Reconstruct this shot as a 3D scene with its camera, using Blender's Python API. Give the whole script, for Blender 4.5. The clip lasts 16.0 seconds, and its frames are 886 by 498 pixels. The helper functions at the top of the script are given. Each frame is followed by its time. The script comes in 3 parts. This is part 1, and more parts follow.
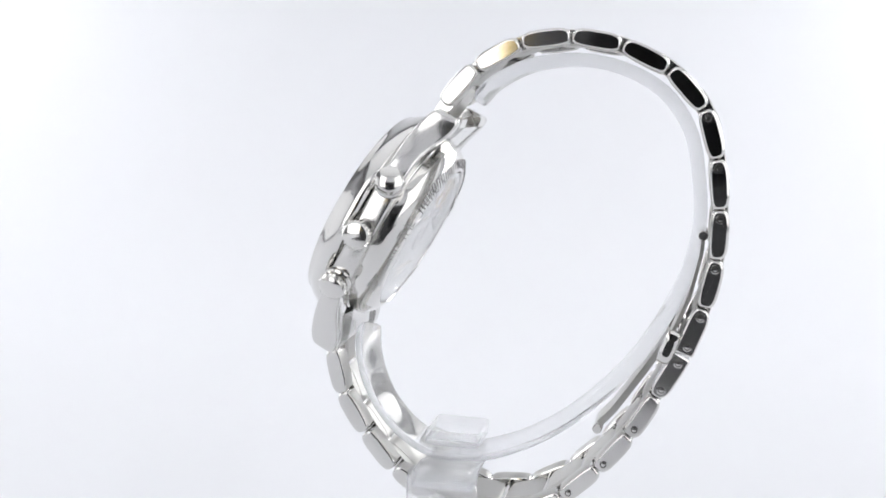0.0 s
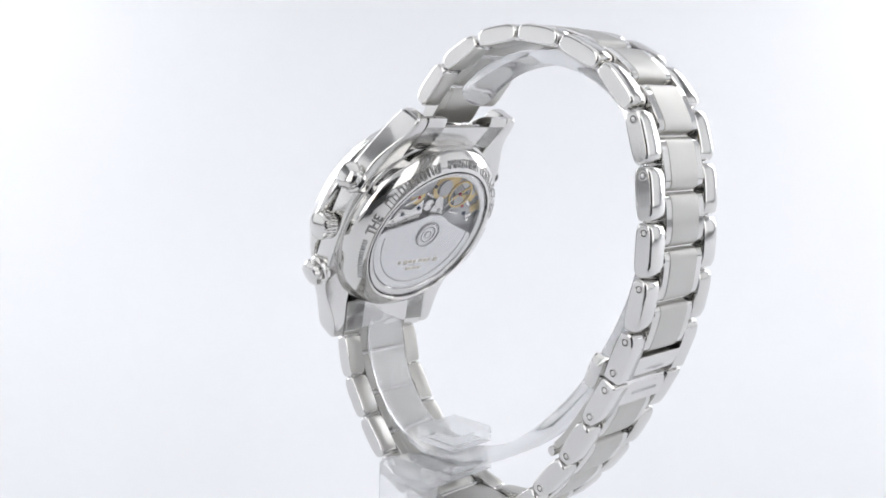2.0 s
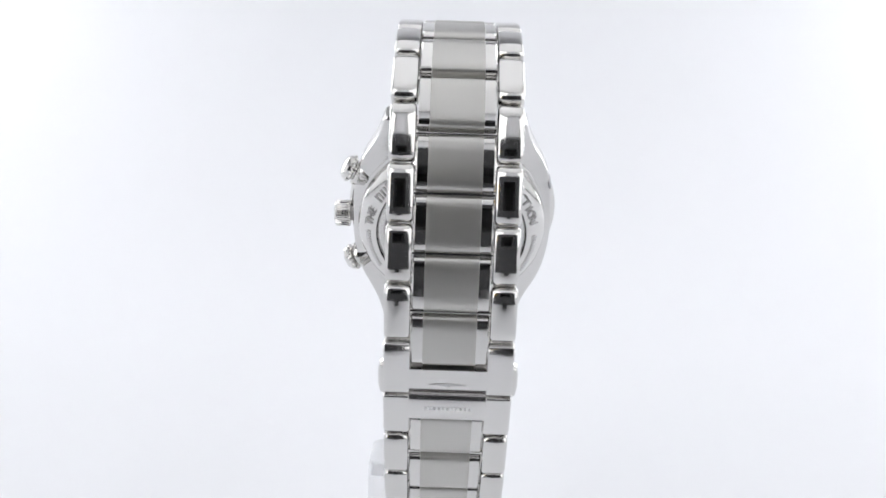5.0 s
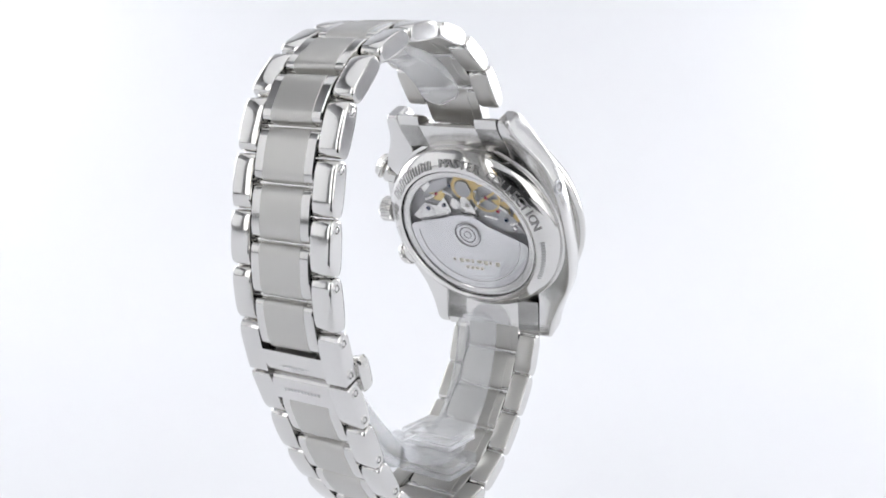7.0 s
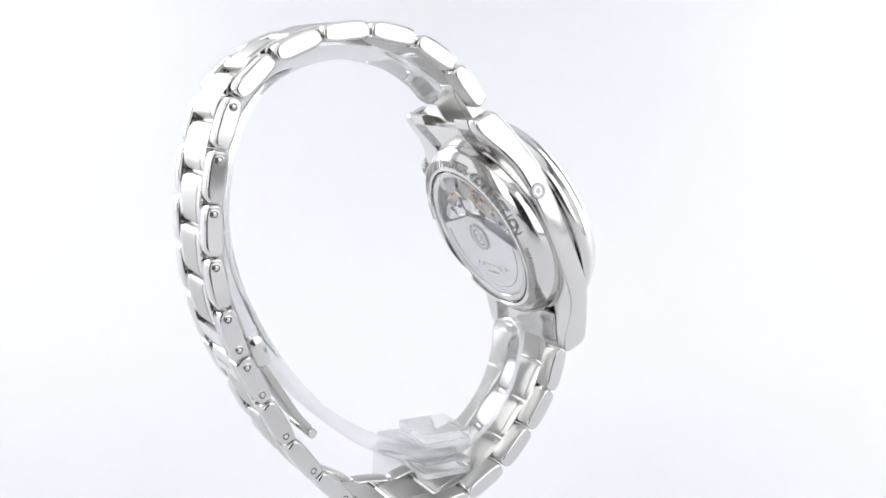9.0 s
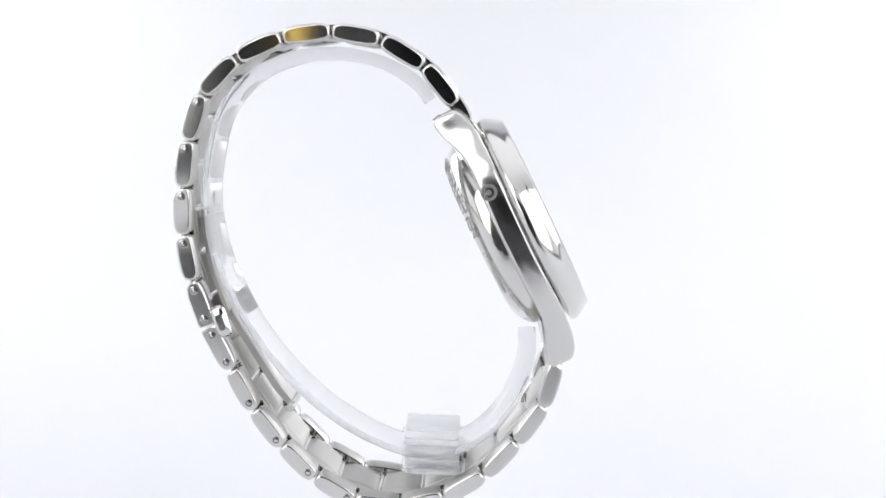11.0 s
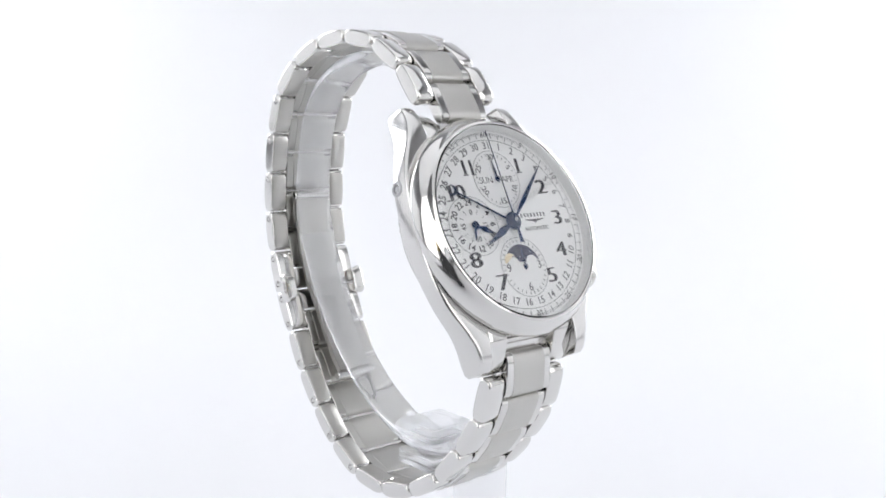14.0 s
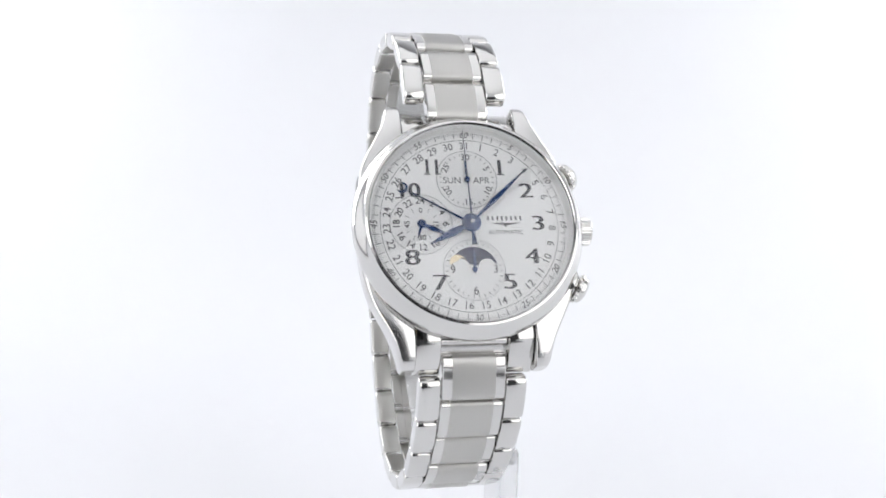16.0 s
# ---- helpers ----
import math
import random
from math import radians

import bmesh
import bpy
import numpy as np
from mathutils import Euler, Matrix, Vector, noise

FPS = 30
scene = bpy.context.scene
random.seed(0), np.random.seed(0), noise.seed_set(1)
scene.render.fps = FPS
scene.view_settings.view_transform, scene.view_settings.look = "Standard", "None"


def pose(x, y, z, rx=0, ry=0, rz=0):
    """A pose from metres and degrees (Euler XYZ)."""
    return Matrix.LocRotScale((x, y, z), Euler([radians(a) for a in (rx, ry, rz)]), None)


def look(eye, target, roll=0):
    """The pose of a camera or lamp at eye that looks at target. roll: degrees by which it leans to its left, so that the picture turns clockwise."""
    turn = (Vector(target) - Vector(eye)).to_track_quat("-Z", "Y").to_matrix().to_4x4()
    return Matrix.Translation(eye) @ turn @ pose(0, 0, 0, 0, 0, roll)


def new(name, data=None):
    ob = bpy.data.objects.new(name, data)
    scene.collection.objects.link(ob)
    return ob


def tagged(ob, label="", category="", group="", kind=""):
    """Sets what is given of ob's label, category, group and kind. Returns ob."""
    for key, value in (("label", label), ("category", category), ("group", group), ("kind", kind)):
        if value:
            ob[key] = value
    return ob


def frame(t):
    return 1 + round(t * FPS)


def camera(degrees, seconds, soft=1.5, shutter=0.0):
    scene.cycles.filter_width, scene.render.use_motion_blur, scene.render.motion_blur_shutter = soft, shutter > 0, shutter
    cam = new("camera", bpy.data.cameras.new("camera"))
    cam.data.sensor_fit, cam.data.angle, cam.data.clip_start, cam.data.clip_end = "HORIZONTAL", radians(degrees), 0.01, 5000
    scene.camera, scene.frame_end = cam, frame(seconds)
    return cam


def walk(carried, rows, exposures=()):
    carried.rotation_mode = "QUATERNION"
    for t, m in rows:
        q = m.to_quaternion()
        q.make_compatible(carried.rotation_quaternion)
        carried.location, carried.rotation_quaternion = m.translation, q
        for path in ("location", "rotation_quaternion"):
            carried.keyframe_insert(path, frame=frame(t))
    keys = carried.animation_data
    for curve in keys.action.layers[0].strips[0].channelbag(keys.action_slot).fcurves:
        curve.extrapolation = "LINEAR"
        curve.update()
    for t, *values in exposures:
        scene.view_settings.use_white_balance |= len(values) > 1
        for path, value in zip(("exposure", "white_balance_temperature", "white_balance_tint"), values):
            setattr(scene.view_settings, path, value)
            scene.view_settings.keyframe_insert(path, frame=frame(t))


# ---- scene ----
# Everything is laid out in millimetres and scaled once to metres.
MM = 0.00095
FLOOR = 115.0                      # camera height above the table, mm
LIFT = 88.0                        # lowest bracelet link below the camera, mm


def mm(x, y, z):
    return Vector((x * MM, y * MM, z * MM))


# ---- camera: stands still on its stand ----
cam = camera(45.938, 16.0, soft=1.7)
EYE = mm(0, -216.8, FLOOR)
PAN, TIP, LEAN = radians(0.4321), radians(-8.8053), 1.6713
AIM = EYE + Vector((-math.sin(PAN) * math.cos(TIP), math.cos(PAN) * math.cos(TIP), math.sin(TIP)))
walk(cam, [(0.0, look(EYE, AIM, LEAN)), (16.0, look(EYE, AIM, LEAN))], [(0.0, -0.32), (5.0, -0.32), (7.5, -0.24), (12.0, -0.21), (16.0, -0.23)])

# ---- world and lights: a white product table in a darkened room ----
world = bpy.data.worlds.new("dim_room")
world.use_nodes = True
world.node_tree.nodes["Background"].inputs["Color"].default_value = (0.75, 0.8, 1.0, 1)
world.node_tree.nodes["Background"].inputs["Strength"].default_value = 0.02
scene.world = world


def area_lamp(name, eye, target, w, h, watts, colour):
    data = bpy.data.lights.new(name, "AREA")
    data.shape, data.size, data.size_y, data.energy, data.color = "RECTANGLE", w, h, watts, colour
    ob = new(name, data)
    ob.matrix_basis = look(eye, target)
    return ob


# two added, unseen lamps wash the sweep from the sides to whiten its edges
BACK_WATTS = 4.5
area_lamp("added_background_lamp", (-0.86, 0.60, 0.40), (-0.2, 0.82, 0.22), 0.25, 0.6, BACK_WATTS, (0.93, 0.95, 1.0))
area_lamp("added_background_lamp", (0.86, 0.60, 0.40), (0.2, 0.82, 0.22), 0.25, 0.6, BACK_WATTS * 1.22, (0.93, 0.95, 1.0))


# ---- materials ----
def material(name, colour, rough=0.5, metal=0.0, **more):
    m = bpy.data.materials.new(name)
    m.use_nodes = True
    b = m.node_tree.nodes["Principled BSDF"]
    b.inputs["Base Color"].default_value = (*colour, 1)
    b.inputs["Roughness"].default_value = rough
    b.inputs["Metallic"].default_value = metal
    for key, value in more.items():
        b.inputs[key.replace("_", " ")].default_value = value
    return m


def add_node(m, kind, **values):
    n = m.node_tree.nodes.new(kind)
    for key, value in values.items():
        n.inputs[key.replace("_", " ")].default_value = value
    return n


def mapped(m, stretch):
    tc = m.node_tree.nodes.new("ShaderNodeTexCoord")
    mp = m.node_tree.nodes.new("ShaderNodeMapping")
    mp.inputs["Scale"].default_value = stretch
    m.node_tree.links.new(tc.outputs["Object"], mp.inputs["Vector"])
    return mp.outputs["Vector"]


def grain(m, stretch, rough_range, bump=0.0, detail=4.0):
    """Noise along one direction that drives roughness and a slight relief."""
    t = m.node_tree
    b = t.nodes["Principled BSDF"]
    n = add_node(m, "ShaderNodeTexNoise", Scale=1.0, Detail=detail)
    t.links.new(mapped(m, stretch), n.inputs["Vector"])
    r = t.nodes.new("ShaderNodeMapRange")
    r.inputs["From Min"].default_value, r.inputs["From Max"].default_value = 0.3, 0.7
    r.inputs["To Min"].default_value, r.inputs["To Max"].default_value = rough_range
    t.links.new(n.outputs["Fac"], r.inputs["Value"])
    t.links.new(r.outputs["Result"], b.inputs["Roughness"])
    if bump:
        k = add_node(m, "ShaderNodeBump", Strength=bump, Distance=0.00003)
        t.links.new(n.outputs["Fac"], k.inputs["Height"])
        t.links.new(k.outputs["Normal"], b.inputs["Normal"])
    return n


def glow(name, colour, strength):
    m = bpy.data.materials.new(name)
    m.use_nodes = True
    b = m.node_tree.nodes["Principled BSDF"]
    b.inputs["Base Color"].default_value = (0.8, 0.8, 0.8, 1)
    b.inputs["Emission Color"].default_value = (*colour, 1)
    b.inputs["Emission Strength"].default_value = strength
    return m


POLISHED = material("polished_steel", (0.70, 0.69, 0.67), 0.06, 1.0)
grain(POLISHED, (900, 900, 900), (0.07, 0.13))
WORN_POLISH = material("handled_polished_steel", (0.69, 0.68, 0.66), 0.16, 1.0)
grain(WORN_POLISH, (1400, 1400, 1400), (0.07, 0.13), 0.03)
FLANK = material("fine_satin_case_flank", (0.70, 0.69, 0.675), 0.16, 1.0)
grain(FLANK, (1200, 1200, 9000), (0.12, 0.2), 0.03)
BRUSHED = material("brushed_steel", (0.54, 0.53, 0.505), 0.3, 1.0)
grain(BRUSHED, (26000, 900, 900), (0.30, 0.44), 0.25)
SATIN = material("satin_steel", (0.70, 0.69, 0.675), 0.2, 1.0)
grain(SATIN, (900, 1500, 22000), (0.12, 0.21), 0.05)
LINK_CAP = material("satin_link_side", (0.68, 0.67, 0.655), 0.28, 1.0)
grain(LINK_CAP, (900, 16000, 1200), (0.07, 0.12), 0.03)
# stem and rotor hole: shade put into the colour; centre cap: dark steel
DARK_STEEL = material("shade_toned_and_dark_steel", (0.35, 0.34, 0.33), 0.35, 1.0)
DIAL = material("silvered_dial", (0.88, 0.88, 0.87), 0.42, 0.0)
SUBDIAL = material("silvered_subdial", (0.85, 0.85, 0.84), 0.38, 0.0)
INK = material("black_dial_print", (0.03, 0.03, 0.038), 0.4)
GREY_INK = material("grey_dial_print", (0.11, 0.11, 0.115), 0.45)
PALE_INK = material("pale_grey_dial_print", (0.3, 0.3, 0.305), 0.45)
BLUED = material("blued_steel", (0.018, 0.042, 0.115), 0.24, 0.7)
MOON_BLUE = material("moon_disc_blue", (0.012, 0.014, 0.06), 0.35)
MOON_GILT = material("pale_gold_moon", (0.80, 0.70, 0.52), 0.3, 0.8)
BRASS = material("gilt_brass", (0.66, 0.50, 0.22), 0.34, 1.0)
PLATE = material("rhodium_plate", (0.40, 0.40, 0.41), 0.34, 1.0)
DEEP_PLATE = material("grained_base_plate", (0.3, 0.3, 0.305), 0.38, 1.0)
ROTOR = material("striped_rotor_steel", (0.70, 0.70, 0.71), 0.26, 1.0)
PALE_GILT = material("worn_gilt_mark", (0.70, 0.66, 0.55), 0.4, 1.0)
# steel of the pin groove with the recess's shade put into its colour
PIN_SHADE = material("pin_groove_shade", (0.12, 0.115, 0.11), 0.4, 0.8)
RUBY = material("ruby_jewel", (0.45, 0.02, 0.05), 0.1)
ENGRAVED = material("engraved_dark", (0.34, 0.335, 0.33), 0.45, 0.8)
FAINT = material("faint_laser_mark", (0.60, 0.60, 0.60), 0.45, 1.0)
GLASS = material("sapphire_glass", (1, 1, 1), 0.0, 0.0, Transmission_Weight=1.0, IOR=1.45)
ACRYLIC = material("clear_acrylic", (0.985, 0.99, 1.0), 0.1, 0.0, Transmission_Weight=0.78, IOR=1.075, Specular_IOR_Level=0.5)
grain(ACRYLIC, (400, 400, 400), (0.07, 0.12))
SWEEP = material("white_paper_sweep", (0.81, 0.815, 0.838), 0.8)
TENT = material("white_tent_fabric", (0.82, 0.82, 0.84), 0.9)
BLACK = material("black_housing", (0.02, 0.02, 0.022), 0.6)
SOFT_BACK = glow("lit_diffuser_back", (0.98, 0.985, 1.0), 5.0)
SOFT_FRONT = glow("lit_diffuser_front", (0.98, 0.985, 1.0), 2.0)
# the side pair's glow is added fill for the steel's side faces
FILL_SIDE = glow("fill_diffuser_side", (0.96, 0.975, 1.0), 0.5)
SOFT_FRONT_EAST = glow("lit_diffuser_front_east", (0.98, 0.985, 1.0), 1.28)
FILL_SIDE_EAST = glow("fill_diffuser_side_east", (0.96, 0.975, 1.0), 0.38)
SOFT_TOP = glow("lit_diffuser_top", (0.97, 0.98, 1.0), 0.42)
GOLD = material("gold_strip", (0.85, 0.60, 0.16), 0.3, 1.0)

# guilloche relief on the dial
_t = DIAL.node_tree
_w = add_node(DIAL, "ShaderNodeTexWave", Scale=1.0, Distortion=1.5)
_w.wave_type = "RINGS"
_t.links.new(mapped(DIAL, (1500, 1500, 1500)), _w.inputs["Vector"])
_k = add_node(DIAL, "ShaderNodeBump", Strength=0.25, Distance=0.00003)
_t.links.new(_w.outputs["Fac"], _k.inputs["Height"])
_t.links.new(_k.outputs["Normal"], _t.nodes["Principled BSDF"].inputs["Normal"])


# ---- mesh tools ----
def finish(name, bm, mats, m=None, smooth=35):
    """A mesh in metres out of a bmesh in millimetres."""
    if m is not None:
        bm.transform(m)
    bm.transform(Matrix.Scale(MM, 4))
    bmesh.ops.recalc_face_normals(bm, faces=bm.faces)
    me = bpy.data.meshes.new(name)
    for e in bm.edges:
        e.smooth = len(e.link_faces) != 2 or e.calc_face_angle(0) < radians(smooth)
    for f in bm.faces:
        f.smooth = len(f.verts) < 9
    bm.to_mesh(me)
    bm.free()
    for mat in (mats if isinstance(mats, (list, tuple)) else [mats]):
        me.materials.append(mat)
    return me


def part(name, bm, mats, parent, label="", m=None, smooth=35):
    me = finish(name, bm, mats, m, smooth) if isinstance(bm, bmesh.types.BMesh) else bm
    ob = new(name, me)
    ob.parent = parent
    if label:
        tagged(ob, label)
    return ob


def thing(name, place, label, category, group="", kind=""):
    ob = new(name)
    ob.location = place
    return tagged(ob, label, category, group, kind)


def lathe(profile, steps=96, start=0.0, turn=2 * math.pi):
    """Turns (r, n) points round the n axis, z up in its own space."""
    bm = bmesh.new()
    closed = abs(turn - 2 * math.pi) < 1e-6
    rows = []
    for i in range(steps if closed else steps + 1):
        a = start + turn * i / steps
        rows.append([bm.verts.new((r * math.cos(a), r * math.sin(a), n)) for r, n in profile])
    for i in range(len(rows) if closed else len(rows) - 1):
        p, q = rows[i], rows[(i + 1) % len(rows)]
        for j in range(len(profile) - 1):
            bm.faces.new((p[j], q[j], q[j + 1], p[j + 1]))
    bmesh.ops.remove_doubles(bm, verts=bm.verts, dist=1e-4)
    return bm


def disc(r, n0, n1, steps=96, bevel=0.0):
    b = bevel
    return lathe([(0, n0), (r - b, n0), (r, n0 + b), (r, n1 - b), (r - b, n1), (0, n1)] if b
                 else [(0, n0), (r, n0), (r, n1), (0, n1)], steps)


def prism(points, n0, n1):
    """A flat outline (x, y) with thickness."""
    bm = bmesh.new()
    lo = [bm.verts.new((x, y, n0)) for x, y in points]
    hi = [bm.verts.new((x, y, n1)) for x, y in points]
    k = len(points)
    for i in range(k):
        j = (i + 1) % k
        bm.faces.new((lo[i], lo[j], hi[j], hi[i]))
    bm.faces.new(lo[::-1]), bm.faces.new(hi)
    bmesh.ops.triangulate(bm, faces=[f for f in bm.faces if len(f.verts) > 4])
    return bm


def block(x0, x1, y0, y1, z0, z1, bevel=0.0, segments=2):
    bm = bmesh.new()
    bmesh.ops.create_cube(bm, size=1)
    bm.transform(Matrix.Translation(((x0 + x1) / 2, (y0 + y1) / 2, (z0 + z1) / 2)) @ Matrix.Diagonal((x1 - x0, y1 - y0, z1 - z0, 1)))
    if bevel:
        bmesh.ops.bevel(bm, geom=bm.edges[:], offset=bevel, segments=segments, affect="EDGES", profile=0.5)
    return bm


def joined(*parts):
    out = bmesh.new()
    for p in parts:
        me = bpy.data.meshes.new("piece")
        p.to_mesh(me), p.free()
        out.from_mesh(me)
        bpy.data.meshes.remove(me)
    return out


def slab(rings, k, cap_mat=None, band_mat=None):
    """Skins a stack of closed rings of k points each; caps at both ends. band_mat: material index for each gap between rings."""
    bm = bmesh.new()
    vs = [[bm.verts.new(p) for p in ring] for ring in rings]
    for i in range(len(vs) - 1):
        for j in range(k):
            f = bm.faces.new((vs[i][j], vs[i][(j + 1) % k], vs[i + 1][(j + 1) % k], vs[i + 1][j]))
            if band_mat:
                f.material_index = band_mat[i]
    for ring in (vs[0][::-1], vs[-1]):
        f = bm.faces.new(ring)
        if cap_mat is not None:
            f.material_index = cap_mat
    return bm


def glyphs(text, size, heavy=0.0, lean=0.0, deep=0.04):
    """Lettering as a mesh, centred, in millimetres."""
    cu = bpy.data.curves.new("glyphs", "FONT")
    cu.body, cu.size, cu.align_x, cu.align_y, cu.offset, cu.shear, cu.extrude = text, size, "CENTER", "CENTER", heavy, lean, deep
    cu.resolution_u = 3
    ob = new("glyphs", cu)
    bpy.context.view_layer.update()
    me = bpy.data.meshes.new_from_object(ob.evaluated_get(bpy.context.evaluated_depsgraph_get()))
    bpy.data.objects.remove(ob), bpy.data.curves.remove(cu)
    bm = bmesh.new()
    bm.from_mesh(me)
    bpy.data.meshes.remove(me)
    return bm


def at(x, y, n=0.0, turn=0.0):
    return Matrix.Translation((x, y, n)) @ Matrix.Rotation(turn, 4, "Z")


# ---- the studio ----
def sweep():
    prof = [(-0.24, -0.02), (-0.24, 0.0), (0.0, 0.0), (0.22, 0.0)]
    for i in range(1, 17):
        a = math.pi / 2 * i / 16
        prof.append((0.22 + 0.58 * math.sin(a), 0.58 - 0.58 * math.cos(a)))
    prof += [(0.8, 0.9), (0.8, 1.6)]
    bm = bmesh.new()
    rows = [[bm.verts.new((x / MM, y / MM, z / MM)) for x in (-1.2, -0.6, 0, 0.6, 1.2)] for y, z in prof]
    for p, q in zip(rows, rows[1:]):
        for j in range(4):
            bm.faces.new((p[j], p[j + 1], q[j + 1], q[j]))
    return tagged(new("backdrop", finish("backdrop", bm, SWEEP, smooth=80)), "seamless white paper sweep, softly lit", "backdrop", kind="structure")


sweep()


def panel(name, x0, x1, y0, y1, z0, z1, label, mat=TENT):
    bm = block(x0 / MM, x1 / MM, y0 / MM, y1 / MM, z0 / MM, z1 / MM)
    return tagged(new(name, finish(name, bm, mat)), label, "wall", kind="structure")


panel("wall_west", -1.24, -1.2, -0.9, 0.85, 0, 1.6, "white fabric side of the photo tent")
panel("wall_east", 1.2, 1.24, -0.9, 0.85, 0, 1.6, "white fabric side of the photo tent")
panel("ceiling", -1.24, 1.24, -0.9, 0.85, 1.6, 1.64, "white fabric top of the photo tent")
panel("wall_south_1", -1.24, -0.62, -0.94, -0.9, 0, 1.6, "white fabric front of the photo tent")
panel("wall_south_2", 0.62, 1.24, -0.94, -0.9, 0, 1.6, "white fabric front of the photo tent")
panel("wall_south_3", -0.62, 0.62, -0.94, -0.9, 0.47, 1.6, "white fabric above the camera opening")
panel("table", -1.2, 1.2, -0.9, 0.85, -0.05, -0.022, "dark table top under the paper", BLACK)
# unseen reflector boards, added to lighten reflections in the outer links
panel("added_reflector_west", -1.2, -0.22, -0.9, -0.245, -0.022, -0.004, "added white reflector board laid beside the camera", SWEEP)
panel("added_reflector_east", 0.22, 1.2, -0.9, -0.245, -0.022, -0.004, "added white reflector board laid beside the camera", SWEEP)
panel("room_floor", -2.5, 2.5, -2.5, 0.75, -0.75, -0.72, "dark floor of the unlit room", BLACK)
panel("room_wall", -2.5, 2.5, -2.6, -2.5, -0.5, 2.5, "dark wall of the unlit room", BLACK)


def softbox(eye, target, w, h, mat, label):
    root = thing("softbox", (0, 0, 0), label, "softbox", "studio softboxes")
    root.matrix_basis = look(eye, target)
    d = 0.12
    bm = joined(block(-w / 2 / MM - 8, w / 2 / MM + 8, h / 2 / MM, h / 2 / MM + 8, 0, d / MM),
                block(-w / 2 / MM - 8, w / 2 / MM + 8, -h / 2 / MM - 8, -h / 2 / MM, 0, d / MM),
                block(-w / 2 / MM - 8, -w / 2 / MM, -h / 2 / MM, h / 2 / MM, 0, d / MM),
                block(w / 2 / MM, w / 2 / MM + 8, -h / 2 / MM, h / 2 / MM, 0, d / MM),
                block(-w / 2 / MM, w / 2 / MM, -h / 2 / MM, h / 2 / MM, d / MM, d / MM + 6))
    part("housing", bm, BLACK, root, "black fabric housing")
    part("diffuser", block(-w / 2 / MM, w / 2 / MM, -h / 2 / MM, h / 2 / MM, 6, 9), mat, root, "glowing white diffuser")
    return root


softbox((-0.57, 0.56, 0.29), (0, 0, 0.08), 0.36, 0.56, SOFT_BACK, "lit softbox with a white diffuser beside the sweep")
softbox((0.57, 0.56, 0.29), (0, 0, 0.08), 0.36, 0.56, SOFT_BACK, "lit softbox with a white diffuser beside the sweep")
softbox((-0.437, -0.672, 0.42), (0.083, -0.072, 0.2), 0.48, 0.8, SOFT_FRONT, "lit softbox with a white diffuser beside the camera")
softbox((0.54, -0.54, 0.42), (-0.06, -0.079, 0.2), 0.76, 0.8, SOFT_FRONT_EAST, "lit softbox with a white diffuser beside the camera")
# added, unseen fill boxes: they lighten what the link sides mirror
softbox((-1.05, -0.12, 0.36), (0, -0.02, 0.2), 1.0, 0.66, FILL_SIDE, "added dim wide fill softbox with a white diffuser at the tent side")
softbox((1.05, -0.12, 0.36), (0, -0.02, 0.2), 1.0, 0.66, FILL_SIDE_EAST, "added dim wide fill softbox with a white diffuser at the tent side")
softbox((0.0, -0.14, 1.05), (0, -0.139, 0.0), 1.7, 1.45, SOFT_TOP, "lit overhead softbox with a white diffuser")


def box_metres(x0, x1, y0, y1, z0, z1, bevel=0.0):
    return block(x0 / MM, x1 / MM, y0 / MM, y1 / MM, z0 / MM, z1 / MM, bevel)


def film_camera():
    """The black camera that the polished steel mirrors: a hollow hood round the eye."""
    root = thing("film_camera", (0, 0, 0), "black camera in a square hood standing on the paper", "camera")
    part("hood", joined(box_metres(-0.062, -0.03, -0.25, -0.172, 0.081, 0.137), box_metres(0.03, 0.058, -0.25, -0.172, 0.081, 0.137), box_metres(-0.062, 0.058, -0.25, -0.172, 0.137, 0.172)), BLACK, root, "matt black square hood")
    part("base", box_metres(-0.062, 0.058, -0.25, -0.172, 0.034, 0.0808), BLACK, root, "matt black base block")
    part("foot", box_metres(-0.014, 0.014, -0.238, -0.2, 0.0, 0.0338), BLACK, root, "short black mounting foot")
    part("back", box_metres(-0.062, 0.058, -0.262, -0.2505, 0.034, 0.172), BLACK, root, "matt black camera back")
    part("gold_strip", box_metres(-0.0615, -0.0565, -0.1718, -0.1705, 0.098, 0.136, 0.4), GOLD, root, "thin gold strip on the hood's edge")
    return root


film_camera()

# ---- the watch ----
watch = thing("wristwatch", mm(0, 0, FLOOR - LIFT), "steel chronograph wristwatch with silver moon phase dial on clear ring", "watch")
TILT = radians(27.54)
CASE = Matrix(((1, 0, 0, 0), (0, math.sin(TILT), -math.cos(TILT), -14.7), (0, math.cos(TILT), math.sin(TILT), -27.21 + LIFT), (0, 0, 0, 1)))


def case_part(name, bm, mats, label="", parent=None, smooth=35):
    return part(name, bm, mats, parent or watch, label, CASE, smooth)


# middle of the case with four lugs
middle = case_part("case_middle", lathe([(19.2, 0.2), (20.9, 0.2), (21.1, -0.2), (21.1, -1.2), (21.1, -4.0), (20.9, -4.5), (20.5, -4.7), (18, -4.7)]), SATIN, "satin steel middle of the case")


